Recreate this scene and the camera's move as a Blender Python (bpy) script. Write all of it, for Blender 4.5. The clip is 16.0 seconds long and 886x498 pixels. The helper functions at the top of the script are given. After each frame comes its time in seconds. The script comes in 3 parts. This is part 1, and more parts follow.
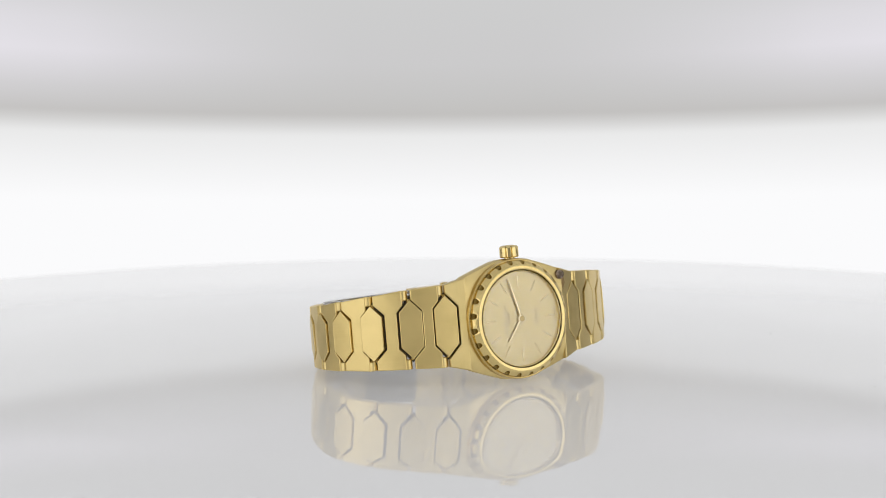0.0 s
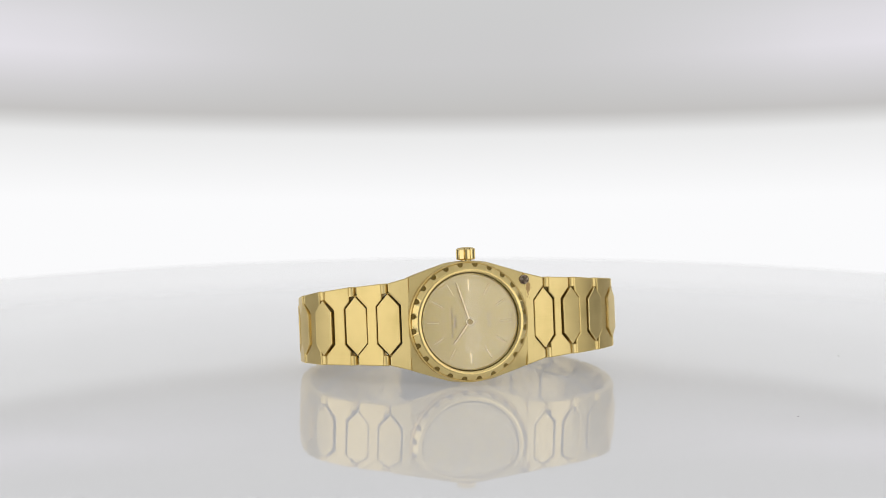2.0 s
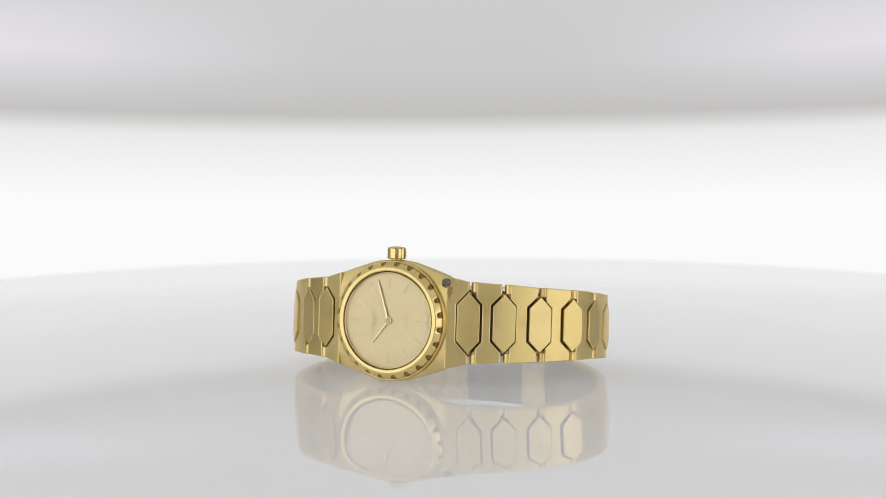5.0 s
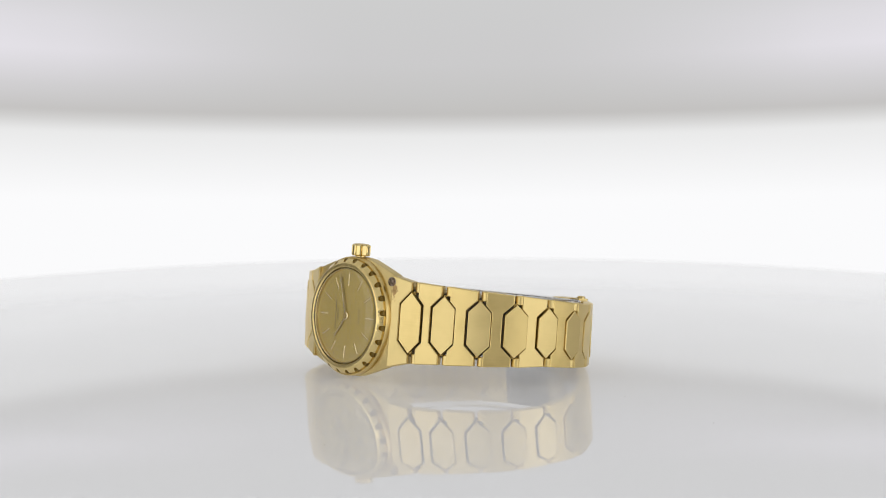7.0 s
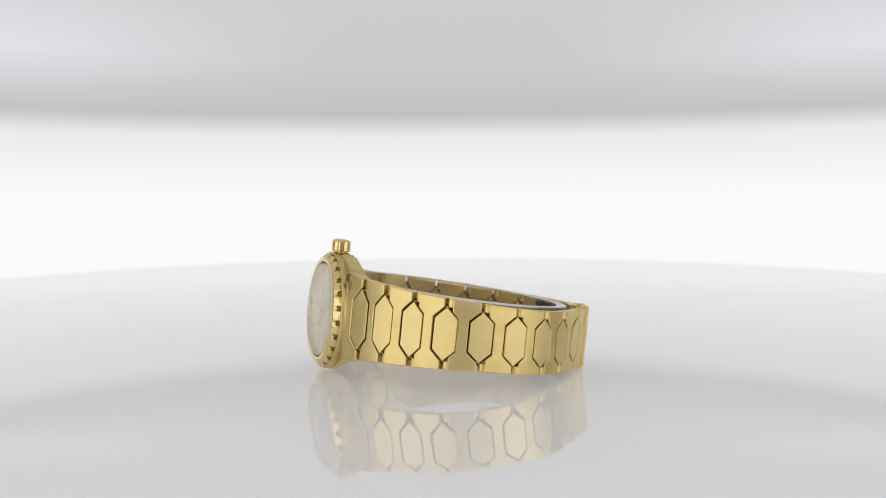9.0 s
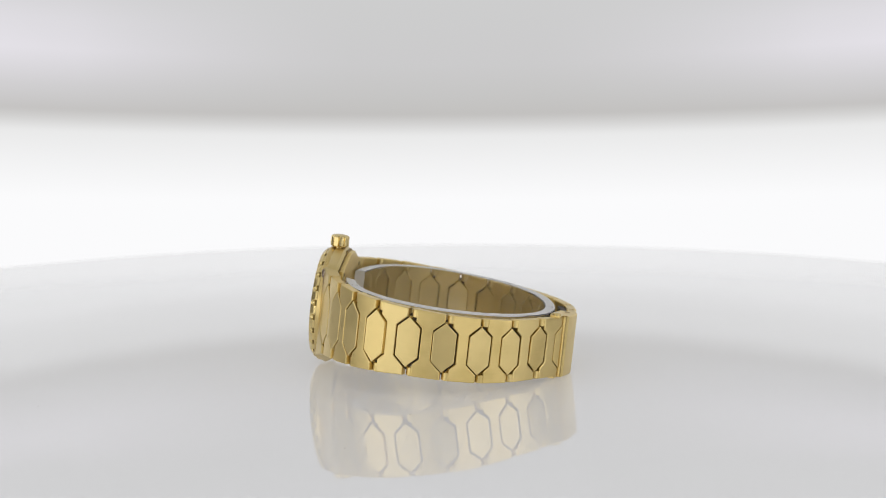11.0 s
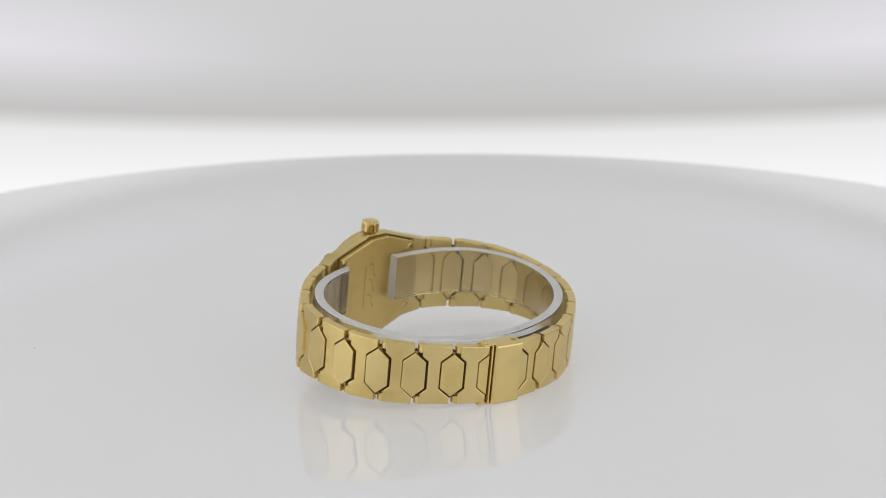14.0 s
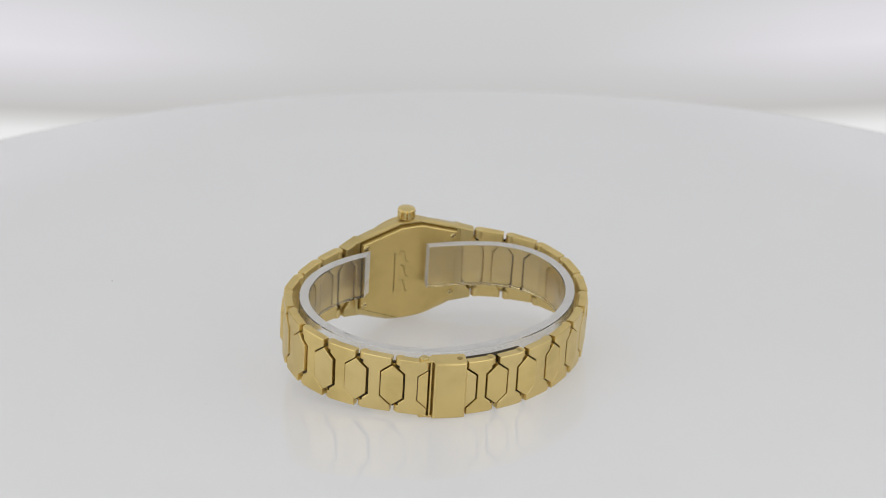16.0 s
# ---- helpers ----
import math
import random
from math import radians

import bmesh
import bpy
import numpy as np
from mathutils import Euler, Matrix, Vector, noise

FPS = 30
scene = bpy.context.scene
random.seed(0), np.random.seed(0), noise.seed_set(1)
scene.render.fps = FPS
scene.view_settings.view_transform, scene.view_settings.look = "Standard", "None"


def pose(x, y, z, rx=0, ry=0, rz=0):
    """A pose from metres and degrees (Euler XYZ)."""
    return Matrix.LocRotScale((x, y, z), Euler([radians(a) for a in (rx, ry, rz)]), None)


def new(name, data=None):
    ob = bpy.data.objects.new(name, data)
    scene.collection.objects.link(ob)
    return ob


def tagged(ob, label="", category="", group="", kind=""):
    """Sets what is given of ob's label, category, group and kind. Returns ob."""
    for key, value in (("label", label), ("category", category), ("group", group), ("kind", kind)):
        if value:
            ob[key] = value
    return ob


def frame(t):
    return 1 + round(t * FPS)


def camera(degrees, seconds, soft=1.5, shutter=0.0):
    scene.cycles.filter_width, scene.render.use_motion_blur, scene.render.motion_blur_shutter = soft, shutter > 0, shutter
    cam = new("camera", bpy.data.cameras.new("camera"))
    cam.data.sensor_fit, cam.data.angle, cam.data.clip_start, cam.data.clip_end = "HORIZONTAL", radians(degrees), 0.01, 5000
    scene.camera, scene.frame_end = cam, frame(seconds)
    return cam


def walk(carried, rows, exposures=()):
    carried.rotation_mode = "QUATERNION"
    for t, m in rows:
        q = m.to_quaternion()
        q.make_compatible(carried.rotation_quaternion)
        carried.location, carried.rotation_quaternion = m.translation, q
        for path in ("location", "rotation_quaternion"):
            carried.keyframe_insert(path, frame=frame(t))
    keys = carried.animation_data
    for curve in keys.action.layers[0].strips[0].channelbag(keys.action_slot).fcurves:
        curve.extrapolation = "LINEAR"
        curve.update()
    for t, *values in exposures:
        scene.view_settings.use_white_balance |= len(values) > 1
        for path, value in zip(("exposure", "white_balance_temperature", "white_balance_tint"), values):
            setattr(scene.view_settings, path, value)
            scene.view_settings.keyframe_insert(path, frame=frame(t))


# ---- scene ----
# The camera rides on an arm that turns about a pivot over the turntable; the light booth is fixed to the same arm.
PIVOT = Vector((0, -0.00027, 0.00538))
PITCH = 6.448
TILT = [(0, 0), (4, 0), (8.5, 0), (9, 0), (9.5, 0.02), (10, 0.16), (10.5, 0.54), (11, 1.19), (11.5, 2.15), (12, 3.41), (12.5, 4.80),
        (13, 6.26), (13.5, 7.75), (14, 9.17), (14.5, 10.57), (15, 11.96), (15.5, 13.36), (16, 14.78)]
SPIN = -11.916  # degrees per second of the turntable


def arm(tilt):
    """The arm's turn about the pivot, from its rest."""
    return Matrix.Translation(PIVOT) @ pose(0, 0, 0, -tilt) @ Matrix.Translation(-PIVOT)


cam = camera(21.545, 16.0, soft=0.8)
EYE = pose(-0.00086, -0.49366, 0.08055, 90 - PITCH) @ pose(0, 0, 0, 0, 0, -0.323)
cam.data.dof.use_dof, cam.data.dof.focus_distance, cam.data.dof.aperture_fstop = True, 0.465, 30
walk(cam, [(t, arm(a) @ EYE) for t, a in TILT])

# ---- light ----
world = bpy.data.worlds.new("world")
world.use_nodes = True
scene.world = world
world.node_tree.nodes["Background"].inputs["Color"].default_value = (0.8, 0.8, 0.82, 1)
world.node_tree.nodes["Background"].inputs["Strength"].default_value = 0.3
scene.view_settings.exposure = 0.0


# ---- materials ----
class Tree:
    """A small helper round a node tree."""

    def __init__(self, name):
        self.mat = bpy.data.materials.new(name)
        self.mat.use_nodes = True
        self.nodes, self.links = self.mat.node_tree.nodes, self.mat.node_tree.links
        self.bsdf = self.nodes["Principled BSDF"]

    def add(self, kind, **props):
        n = self.nodes.new(kind)
        for key, value in props.items():
            setattr(n, key, value)
        return n

    def join(self, a, b):
        self.links.new(a, b)

    def noise(self, scale, detail=3, stretch=(1, 1, 1), rough=0.5):
        co = self.add("ShaderNodeTexCoord")
        mp = self.add("ShaderNodeMapping")
        mp.inputs["Scale"].default_value = stretch
        nz = self.add("ShaderNodeTexNoise")
        nz.inputs["Scale"].default_value = scale
        nz.inputs["Detail"].default_value = detail
        nz.inputs["Roughness"].default_value = rough
        self.join(co.outputs["Object"], mp.inputs["Vector"])
        self.join(mp.outputs["Vector"], nz.inputs["Vector"])
        return nz.outputs["Fac"]

    def ramp(self, fac, stops):
        r = self.add("ShaderNodeValToRGB")
        el = r.color_ramp.elements
        while len(el) < len(stops):
            el.new(0.5)
        for e, (p, c) in zip(el, stops):
            e.position, e.color = p, (*c, 1) if len(c) == 3 else c
        self.join(fac, r.inputs["Fac"])
        return r.outputs["Color"]

    def bump(self, fac, strength, distance):
        b = self.add("ShaderNodeBump")
        b.inputs["Strength"].default_value, b.inputs["Distance"].default_value = strength, distance
        self.join(fac, b.inputs["Height"])
        self.join(b.outputs["Normal"], self.bsdf.inputs["Normal"])

    def math(self, op, a, b=None, clamp=False):
        m = self.add("ShaderNodeMath", operation=op, use_clamp=clamp)
        for socket, v in zip(m.inputs, (a, b)):
            if v is None:
                continue
            if isinstance(v, (int, float)):
                socket.default_value = v
            else:
                self.join(v, socket)
        return m.outputs[0]

    def set(self, **values):
        names = dict(color="Base Color", metal="Metallic", rough="Roughness", ior="IOR", trans="Transmission Weight",
                     coat="Coat Weight", aniso="Anisotropic", spec="Specular IOR Level")
        for key, value in values.items():
            self.bsdf.inputs[names[key]].default_value = (*value, 1) if isinstance(value, tuple) else value
        return self


def gold(name, color, rough, grain=(1, 1, 1), relief=0.06, spread=0.06, vary=0.0):
    """Gold with a fine grain, drawn out along one axis where it is brushed."""
    t = Tree(name).set(metal=1.0)
    fine = t.noise(6000, 3, grain)
    big = t.noise(140, 3)
    dull = (color[0] * 0.84, color[1] * 0.83, color[2] * 0.78)
    worn = t.math("ADD", t.math("MULTIPLY", big, 0.86), t.math("MULTIPLY", fine, 0.14))
    tone = t.ramp(worn, [(0.33, dull), (0.5, tuple(c * 0.95 for c in color)), (0.68, color)])
    if vary:
        # plating paler and greener on some pieces than on others
        mix = t.add("ShaderNodeMix", data_type="RGBA")
        t.join(t.math("MULTIPLY", t.math("POWER", t.add("ShaderNodeObjectInfo").outputs["Random"], 1.5), vary), mix.inputs["Factor"])
        t.join(tone, mix.inputs["A"])
        mix.inputs["B"].default_value = (color[0] * 0.93, color[1] * 1.0, color[2] * 1.25, 1)
        tone = mix.outputs["Result"]
    t.join(tone, t.bsdf.inputs["Base Color"])
    mixed = t.math("ADD", t.math("MULTIPLY", fine, spread), t.math("MULTIPLY", big, spread))
    t.join(t.math("ADD", mixed, rough - spread), t.bsdf.inputs["Roughness"])
    t.bump(fine, relief, 0.00002)
    return t.mat


GOLD = (0.80, 0.617, 0.255)
M_BRUSH = gold("brushed_gold", GOLD, 0.36, (0.03, 0.03, 1), 0.07, 0.08, 0.4)
M_BRUSH_LEFT = gold("brushed_gold_across", (0.71, 0.56, 0.25), 0.36, (0.3, 1, 0.05), 0.2, 0.12)
M_POLISH = gold("polished_gold", (0.78, 0.62, 0.285), 0.14, relief=0.02, spread=0.03)
M_RIM = gold("dull_rim_gold", (0.70, 0.53, 0.22), 0.28, relief=0.03)
M_SATIN = gold("satin_gold", (0.74, 0.565, 0.225), 0.42, relief=0.03)
M_PIN = gold("dark_gold_pin", (0.45, 0.33, 0.12), 0.35)
# darkened gold that stands for shade in the notches and the back seam
M_NOTCH = gold("recess_shade_gold", (0.24, 0.17, 0.055), 0.45)
M_BEZEL = gold("bezel_gold", (0.80, 0.63, 0.28), 0.2, relief=0.03, spread=0.04)
M_STAIN = gold("tarnish", (0.48, 0.32, 0.14), 0.5)
M_MARK = gold("marker_gold", (0.90, 0.77, 0.48), 0.16, relief=0.01, spread=0.02)

t = Tree("champagne_dial").set(metal=0.6, rough=0.45, coat=1.0)
t.bsdf.inputs["Coat IOR"].default_value, t.bsdf.inputs["Coat Roughness"].default_value = 2.3, 0.12
t.join(t.ramp(t.noise(500, 4), [(0.3, (0.60, 0.44, 0.085)), (0.7, (0.64, 0.47, 0.095))]), t.bsdf.inputs["Base Color"])
M_DIAL = t.mat

t = Tree("dark_ink").set(color=(0.075, 0.052, 0.025), rough=0.5)
M_INK = t.mat

# near-black: painted shade in the hexagon gaps, and the clasp blade's colour
t = Tree("gap_black").set(metal=0.4, rough=0.6)
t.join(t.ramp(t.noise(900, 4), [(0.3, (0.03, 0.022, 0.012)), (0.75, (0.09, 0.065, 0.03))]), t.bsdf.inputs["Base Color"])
M_GAP_BLACK = t.mat

t = Tree("worn_print").set(color=(0.20, 0.145, 0.06), rough=0.5)
M_PRINT = t.mat

t = Tree("corroded_steel").set(metal=0.7, rough=0.45)
t.join(t.ramp(t.noise(2600, 4), [(0.35, (0.07, 0.045, 0.03)), (0.55, (0.30, 0.22, 0.16)), (0.75, (0.62, 0.56, 0.5))]), t.bsdf.inputs["Base Color"])
M_RUST = t.mat

t = Tree("crystal_glass")
lay, clear, shine, both = t.add("ShaderNodeLayerWeight"), t.add("ShaderNodeBsdfTransparent"), t.add("ShaderNodeBsdfGlossy"), t.add("ShaderNodeMixShader")
shine.inputs["Roughness"].default_value = 0.02
t.join(t.math("ADD", t.math("MULTIPLY", t.math("POWER", lay.outputs["Facing"], 5.0), 0.95), 0.045), both.inputs[0])
lay.inputs["Blend"].default_value = 0.5
t.join(clear.outputs[0], both.inputs[1])
t.join(shine.outputs[0], both.inputs[2])
t.join(both.outputs[0], t.nodes["Material Output"].inputs["Surface"])
M_GLASS = t.mat

t = Tree("clear_plastic").set(color=(0.95, 0.945, 0.94), ior=1.36, trans=0.98)
t.join(t.ramp(t.noise(60, 4), [(0.3, (0.09, 0.09, 0.09)), (0.8, (0.15, 0.15, 0.15))]), t.bsdf.inputs["Roughness"])
M_PLASTIC = t.mat

t = Tree("frosted_plastic").set(color=(0.82, 0.81, 0.80), ior=1.4, trans=0.35)
t.join(t.ramp(t.noise(90, 4), [(0.3, (0.3, 0.3, 0.3)), (0.8, (0.45, 0.45, 0.45))]), t.bsdf.inputs["Roughness"])
M_FROST = t.mat

t = Tree("glowing_gloss_acrylic").set(rough=0.6, spec=0.0, coat=1.0)
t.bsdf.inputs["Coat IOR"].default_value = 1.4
t.bsdf.inputs["Emission Color"].default_value, t.bsdf.inputs["Emission Strength"].default_value = (0.99, 0.99, 1, 1), 0.315  # added glow in place of light from below; fades shadows
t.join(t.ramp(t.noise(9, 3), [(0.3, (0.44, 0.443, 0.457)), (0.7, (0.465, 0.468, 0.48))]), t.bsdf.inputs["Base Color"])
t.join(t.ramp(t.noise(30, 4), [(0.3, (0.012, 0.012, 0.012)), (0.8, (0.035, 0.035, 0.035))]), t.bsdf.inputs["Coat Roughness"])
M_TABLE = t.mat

t = Tree("matt_white_paint").set(rough=0.6)
t.join(t.ramp(t.noise(12, 3), [(0.3, (0.74, 0.74, 0.74)), (0.7, (0.80, 0.80, 0.80))]), t.bsdf.inputs["Base Color"])
M_WHITE = t.mat

t = Tree("matt_light_grey_cloth").set(rough=0.9)
t.join(t.ramp(t.noise(300, 3), [(0.3, (0.30, 0.296, 0.288)), (0.7, (0.36, 0.354, 0.343))]), t.bsdf.inputs["Base Color"])
M_DARK = t.mat

t = Tree("speck_dirt").set(color=(0.12, 0.11, 0.10), rough=0.8)
M_SPECK = t.mat


def glow(name, color, strength):
    """A backlit diffuser of even glow with slight unevenness."""
    t = Tree(name).set(color=(0.6, 0.6, 0.6), rough=0.6)
    t.join(t.ramp(t.noise(4, 2), [(0.3, tuple(c * 0.94 for c in color)), (0.7, color)]), t.bsdf.inputs["Emission Color"])
    t.bsdf.inputs["Emission Strength"].default_value = strength
    return t.mat


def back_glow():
    """The backlit rear diffuser, its light painted into the glow: a bright lower field that fades softly into a dimmer
    upper field with two lilac patches.
    """
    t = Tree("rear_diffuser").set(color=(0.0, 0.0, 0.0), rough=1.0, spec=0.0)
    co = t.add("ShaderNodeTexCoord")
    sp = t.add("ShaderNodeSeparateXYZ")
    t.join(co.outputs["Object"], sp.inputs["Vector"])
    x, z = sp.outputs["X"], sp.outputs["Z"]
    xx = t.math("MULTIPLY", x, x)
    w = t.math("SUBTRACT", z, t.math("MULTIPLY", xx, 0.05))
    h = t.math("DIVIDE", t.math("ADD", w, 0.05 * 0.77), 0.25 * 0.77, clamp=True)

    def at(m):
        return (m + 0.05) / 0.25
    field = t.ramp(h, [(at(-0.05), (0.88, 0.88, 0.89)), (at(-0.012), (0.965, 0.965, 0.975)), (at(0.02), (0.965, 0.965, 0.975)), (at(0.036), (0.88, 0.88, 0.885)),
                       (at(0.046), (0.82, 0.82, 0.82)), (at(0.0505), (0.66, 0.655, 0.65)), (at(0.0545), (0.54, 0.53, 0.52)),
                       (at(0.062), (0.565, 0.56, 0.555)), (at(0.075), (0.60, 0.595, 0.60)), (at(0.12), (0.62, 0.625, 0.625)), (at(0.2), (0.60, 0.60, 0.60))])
    # lilac patches of light painted into the glow at both upper sides
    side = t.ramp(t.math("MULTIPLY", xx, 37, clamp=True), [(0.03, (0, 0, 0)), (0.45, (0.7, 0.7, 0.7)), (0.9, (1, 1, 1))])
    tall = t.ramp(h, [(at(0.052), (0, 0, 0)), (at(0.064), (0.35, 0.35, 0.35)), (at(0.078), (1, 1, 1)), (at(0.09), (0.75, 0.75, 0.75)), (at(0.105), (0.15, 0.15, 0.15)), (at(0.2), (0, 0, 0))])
    lilac_patch = t.math("MULTIPLY", side, tall)
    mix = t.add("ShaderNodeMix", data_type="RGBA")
    t.join(lilac_patch, mix.inputs["Factor"])
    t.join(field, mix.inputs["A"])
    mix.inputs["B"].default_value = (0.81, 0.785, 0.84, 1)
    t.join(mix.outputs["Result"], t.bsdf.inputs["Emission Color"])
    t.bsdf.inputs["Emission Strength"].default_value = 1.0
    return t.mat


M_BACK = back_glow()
M_SIDE = glow("side_diffuser", (1.0, 0.99, 0.97), 0.96)
M_TOP = glow("top_diffuser", (1.0, 1.0, 1.0), 0.17)
M_UPPER = glow("upper_diffuser", (1.0, 0.99, 0.98), 0.28)


# ---- mesh helpers (sizes in millimetres where mm is set) ----
def part(name, bm, material, parent=None, label="", smooth=False, mm=True, sharp=32):
    """One mesh object from a bmesh, under a thing or a part."""
    bmesh.ops.recalc_face_normals(bm, faces=bm.faces)
    me = bpy.data.meshes.new(name)
    if mm:
        bmesh.ops.scale(bm, vec=(0.001, 0.001, 0.001), verts=bm.verts)
    bm.to_mesh(me)
    bm.free()
    me.materials.append(material)
    if smooth:
        me.shade_smooth()
        me.set_sharp_from_angle(angle=radians(sharp))
    ob = new(name, me)
    if parent:
        ob.parent = parent
    if label:
        tagged(ob, label)
    return ob


def shrink(pts, d):
    """A closed outline moved inwards by d (outline counter-clockwise)."""
    out, n = [], len(pts)
    for i in range(n):
        a, b, c = Vector(pts[i - 1]), Vector(pts[i]), Vector(pts[(i + 1) % n])
        e1, e2 = (b - a).normalized(), (c - b).normalized()
        n1, n2 = Vector((-e1.y, e1.x)), Vector((-e2.y, e2.x))
        m = n1 + n2
        k = d / max(0.35, 1 + n1.dot(n2))
        out.append(b + m * k)
    return out


def prism(bm, pts, y0, y1, bevel, m=None, back_bevel=0.0):
    """A plate whose outline (s, z) is counter-clockwise seen from the front; its face lies at -y0 (front, outer) and its back at -y1."""
    levels = [(shrink(pts, bevel), -y0), (shrink(pts, bevel * 0.3), -y0 + bevel * 0.3), (pts, -y0 + bevel)]
    if back_bevel:
        levels += [(pts, -y1 - back_bevel), (shrink(pts, back_bevel), -y1)]
    else:
        levels += [(pts, -y1)]
    m = m or Matrix()
    rings = [[bm.verts.new(m @ Vector((p[0], y, p[1]))) for p in ring] for ring, y in levels]
    for a, b in zip(rings, rings[1:]):
        for i in range(len(a)):
            j = (i + 1) % len(a)
            bm.faces.new((a[i], a[j], b[j], b[i]))
    bm.faces.new(rings[0])
    bm.faces.new(list(reversed(rings[-1])))


def crown_face(bm, m, s0, s1, sag, n):
    """Round the front of a plate slightly along its length, as a bracelet's links are."""
    turn, back = m.to_3x3(), m.inverted()
    for i in range(1, n):
        geom = bm.verts[:] + bm.edges[:] + bm.faces[:]
        bmesh.ops.bisect_plane(bm, geom=geom, dist=1e-5, plane_co=m @ Vector((s0 + (s1 - s0) * i / n, 0, 0)), plane_no=turn @ Vector((1, 0, 0)))
    for v in bm.verts:
        q = back @ v.co
        if q.y < 0.6:
            u = 2 * (q.x - s0) / (s1 - s0) - 1
            v.co += turn @ Vector((0, sag * (u * u - 0.5), 0))


def lathe(bm, profile, n, m=None):
    """A turned body about the local y axis: profile of (radius, y); a radius of 0 closes it."""
    m = m or Matrix()
    rings = []
    for r, y in profile:
        if r < 1e-6:
            rings.append([bm.verts.new(m @ Vector((0, y, 0)))])
        else:
            rings.append([bm.verts.new(m @ Vector((r * math.cos(2 * math.pi * i / n), y, r * math.sin(2 * math.pi * i / n)))) for i in range(n)])
    for a, b in zip(rings, rings[1:]):
        for i in range(n):
            j = (i + 1) % n
            f = [a[i % len(a)], a[j % len(a)], b[j % len(b)], b[i % len(b)]]
            f = [v for k, v in enumerate(f) if v not in f[:k]]
            if len(f) > 2:
                bm.faces.new(f)


def loft(bm, rings, closed=True):
    rows = [[bm.verts.new(p) for p in ring] for ring in rings]
    for a, b in zip(rows, rows[1:]):
        for i in range(len(a) if closed else len(a) - 1):
            j = (i + 1) % len(a)
            bm.faces.new((a[i], a[j], b[j], b[i]))
    return rows


# ---- light booth, carried by the arm ----
BOOTH_AT = pose(0, 0, 0.0248, -PITCH)
booth = tagged(new("light_booth"), "white product-photo light booth of glowing diffuser panels round a turntable", "light booth", kind="structure")


def wall(name, pts, material, label, thick=0.006):
    """A flat panel from four corners, with thickness away from the middle."""
    bm = bmesh.new()
    p = [Vector(q) for q in pts]
    nrm = (p[1] - p[0]).cross(p[3] - p[0]).normalized()
    mid = sum(p, Vector()) / 4
    if nrm.dot(mid) < 0:
        nrm = -nrm
    a = [bm.verts.new(q) for q in p]
    b = [bm.verts.new(q + nrm * thick) for q in p]
    bm.faces.new(a)
    bm.faces.new(list(reversed(b)))
    for i in range(4):
        j = (i + 1) % 4
        bm.faces.new((a[i], b[i], b[j], a[j]))
    return part(name, bm, material, booth, label, mm=False)


R, LO, MID, HI, FRONT = 0.232, -0.26, 0.085, 0.36, -0.60


def bent(name, a0, a1, z0, z1, material, label):
    """A bent panel of the booth, an arc round the turntable from a0 to a1 degrees (0: straight behind it)."""
    bm = bmesh.new()
    n = max(4, int(abs(a1 - a0) / 4))
    rings = []
    for i in range(n + 1):
        a = radians(a0 + (a1 - a0) * i / n)
        c, d = math.sin(a), math.cos(a)
        rings.append([(R * c, R * d, z0), (R * c, R * d, z1), ((R + 0.005) * c, (R + 0.005) * d, z1), ((R + 0.005) * c, (R + 0.005) * d, z0)])
    rows = loft(bm, rings)
    bm.faces.new(rows[0])
    bm.faces.new(list(reversed(rows[-1])))
    part(name, bm, material, booth, label, True, mm=False)


def side(name, x0, y0, x1, y1, material, label):
    """A flat wall of the booth from (x0, y0) to (x1, y1): a lower panel and a dimmer upper one."""
    wall(name, [(x0, y0, LO), (x1, y1, LO), (x1, y1, MID), (x0, y0, MID)], material, label)
    wall("upper_diffuser", [(x0, y0, MID), (x1, y1, MID), (x1, y1, HI), (x0, y0, HI)], M_UPPER, "dimmer grey-white upper diffuser")


GLOW, CLOTH = "glowing white lower diffuser", "grey cloth panel of the booth"
bent("rear_diffuser", -52, 56, LO, HI, M_BACK, "backlit white rear diffuser, bright-to-grey light and lilac patches painted into its glow")
bent("booth_door", -94, -52, LO, MID, M_DARK, CLOTH)
bent("upper_diffuser", -94, -52, MID, HI, M_UPPER, "dimmer grey-white upper diffuser")
bent("booth_door", 56, 97, LO, MID, M_DARK, CLOTH)
bent("upper_diffuser", 56, 97, MID, HI, M_UPPER, "dimmer grey-white upper diffuser")
side("right_diffuser", R, -0.028, R, FRONT, M_SIDE, GLOW)
side("left_diffuser", -R, -0.016, -R, FRONT, M_SIDE, GLOW)
side("front_diffuser", -R, FRONT, -0.17, FRONT, M_SIDE, GLOW)
side("camera_door", -0.17, FRONT, 0.215, FRONT, M_DARK, CLOTH)
side("front_diffuser", 0.215, FRONT, R, FRONT, M_SIDE, GLOW)
# unseen glowing ceiling, added to light the table from above
wall("top_diffuser", [(-R, FRONT, HI), (R, FRONT, HI), (R, R, HI), (-R, R, HI)], M_TOP, "unseen white ceiling panel, added to light the table")
wall("booth_floor", [(-R, FRONT, LO), (R, FRONT, LO), (R, R, LO), (-R, R, LO)], M_WHITE, "white painted booth floor")

# ---- turntable ----
turntable = tagged(new("turntable"), "round glossy white acrylic turntable, slowly turning", "turntable")


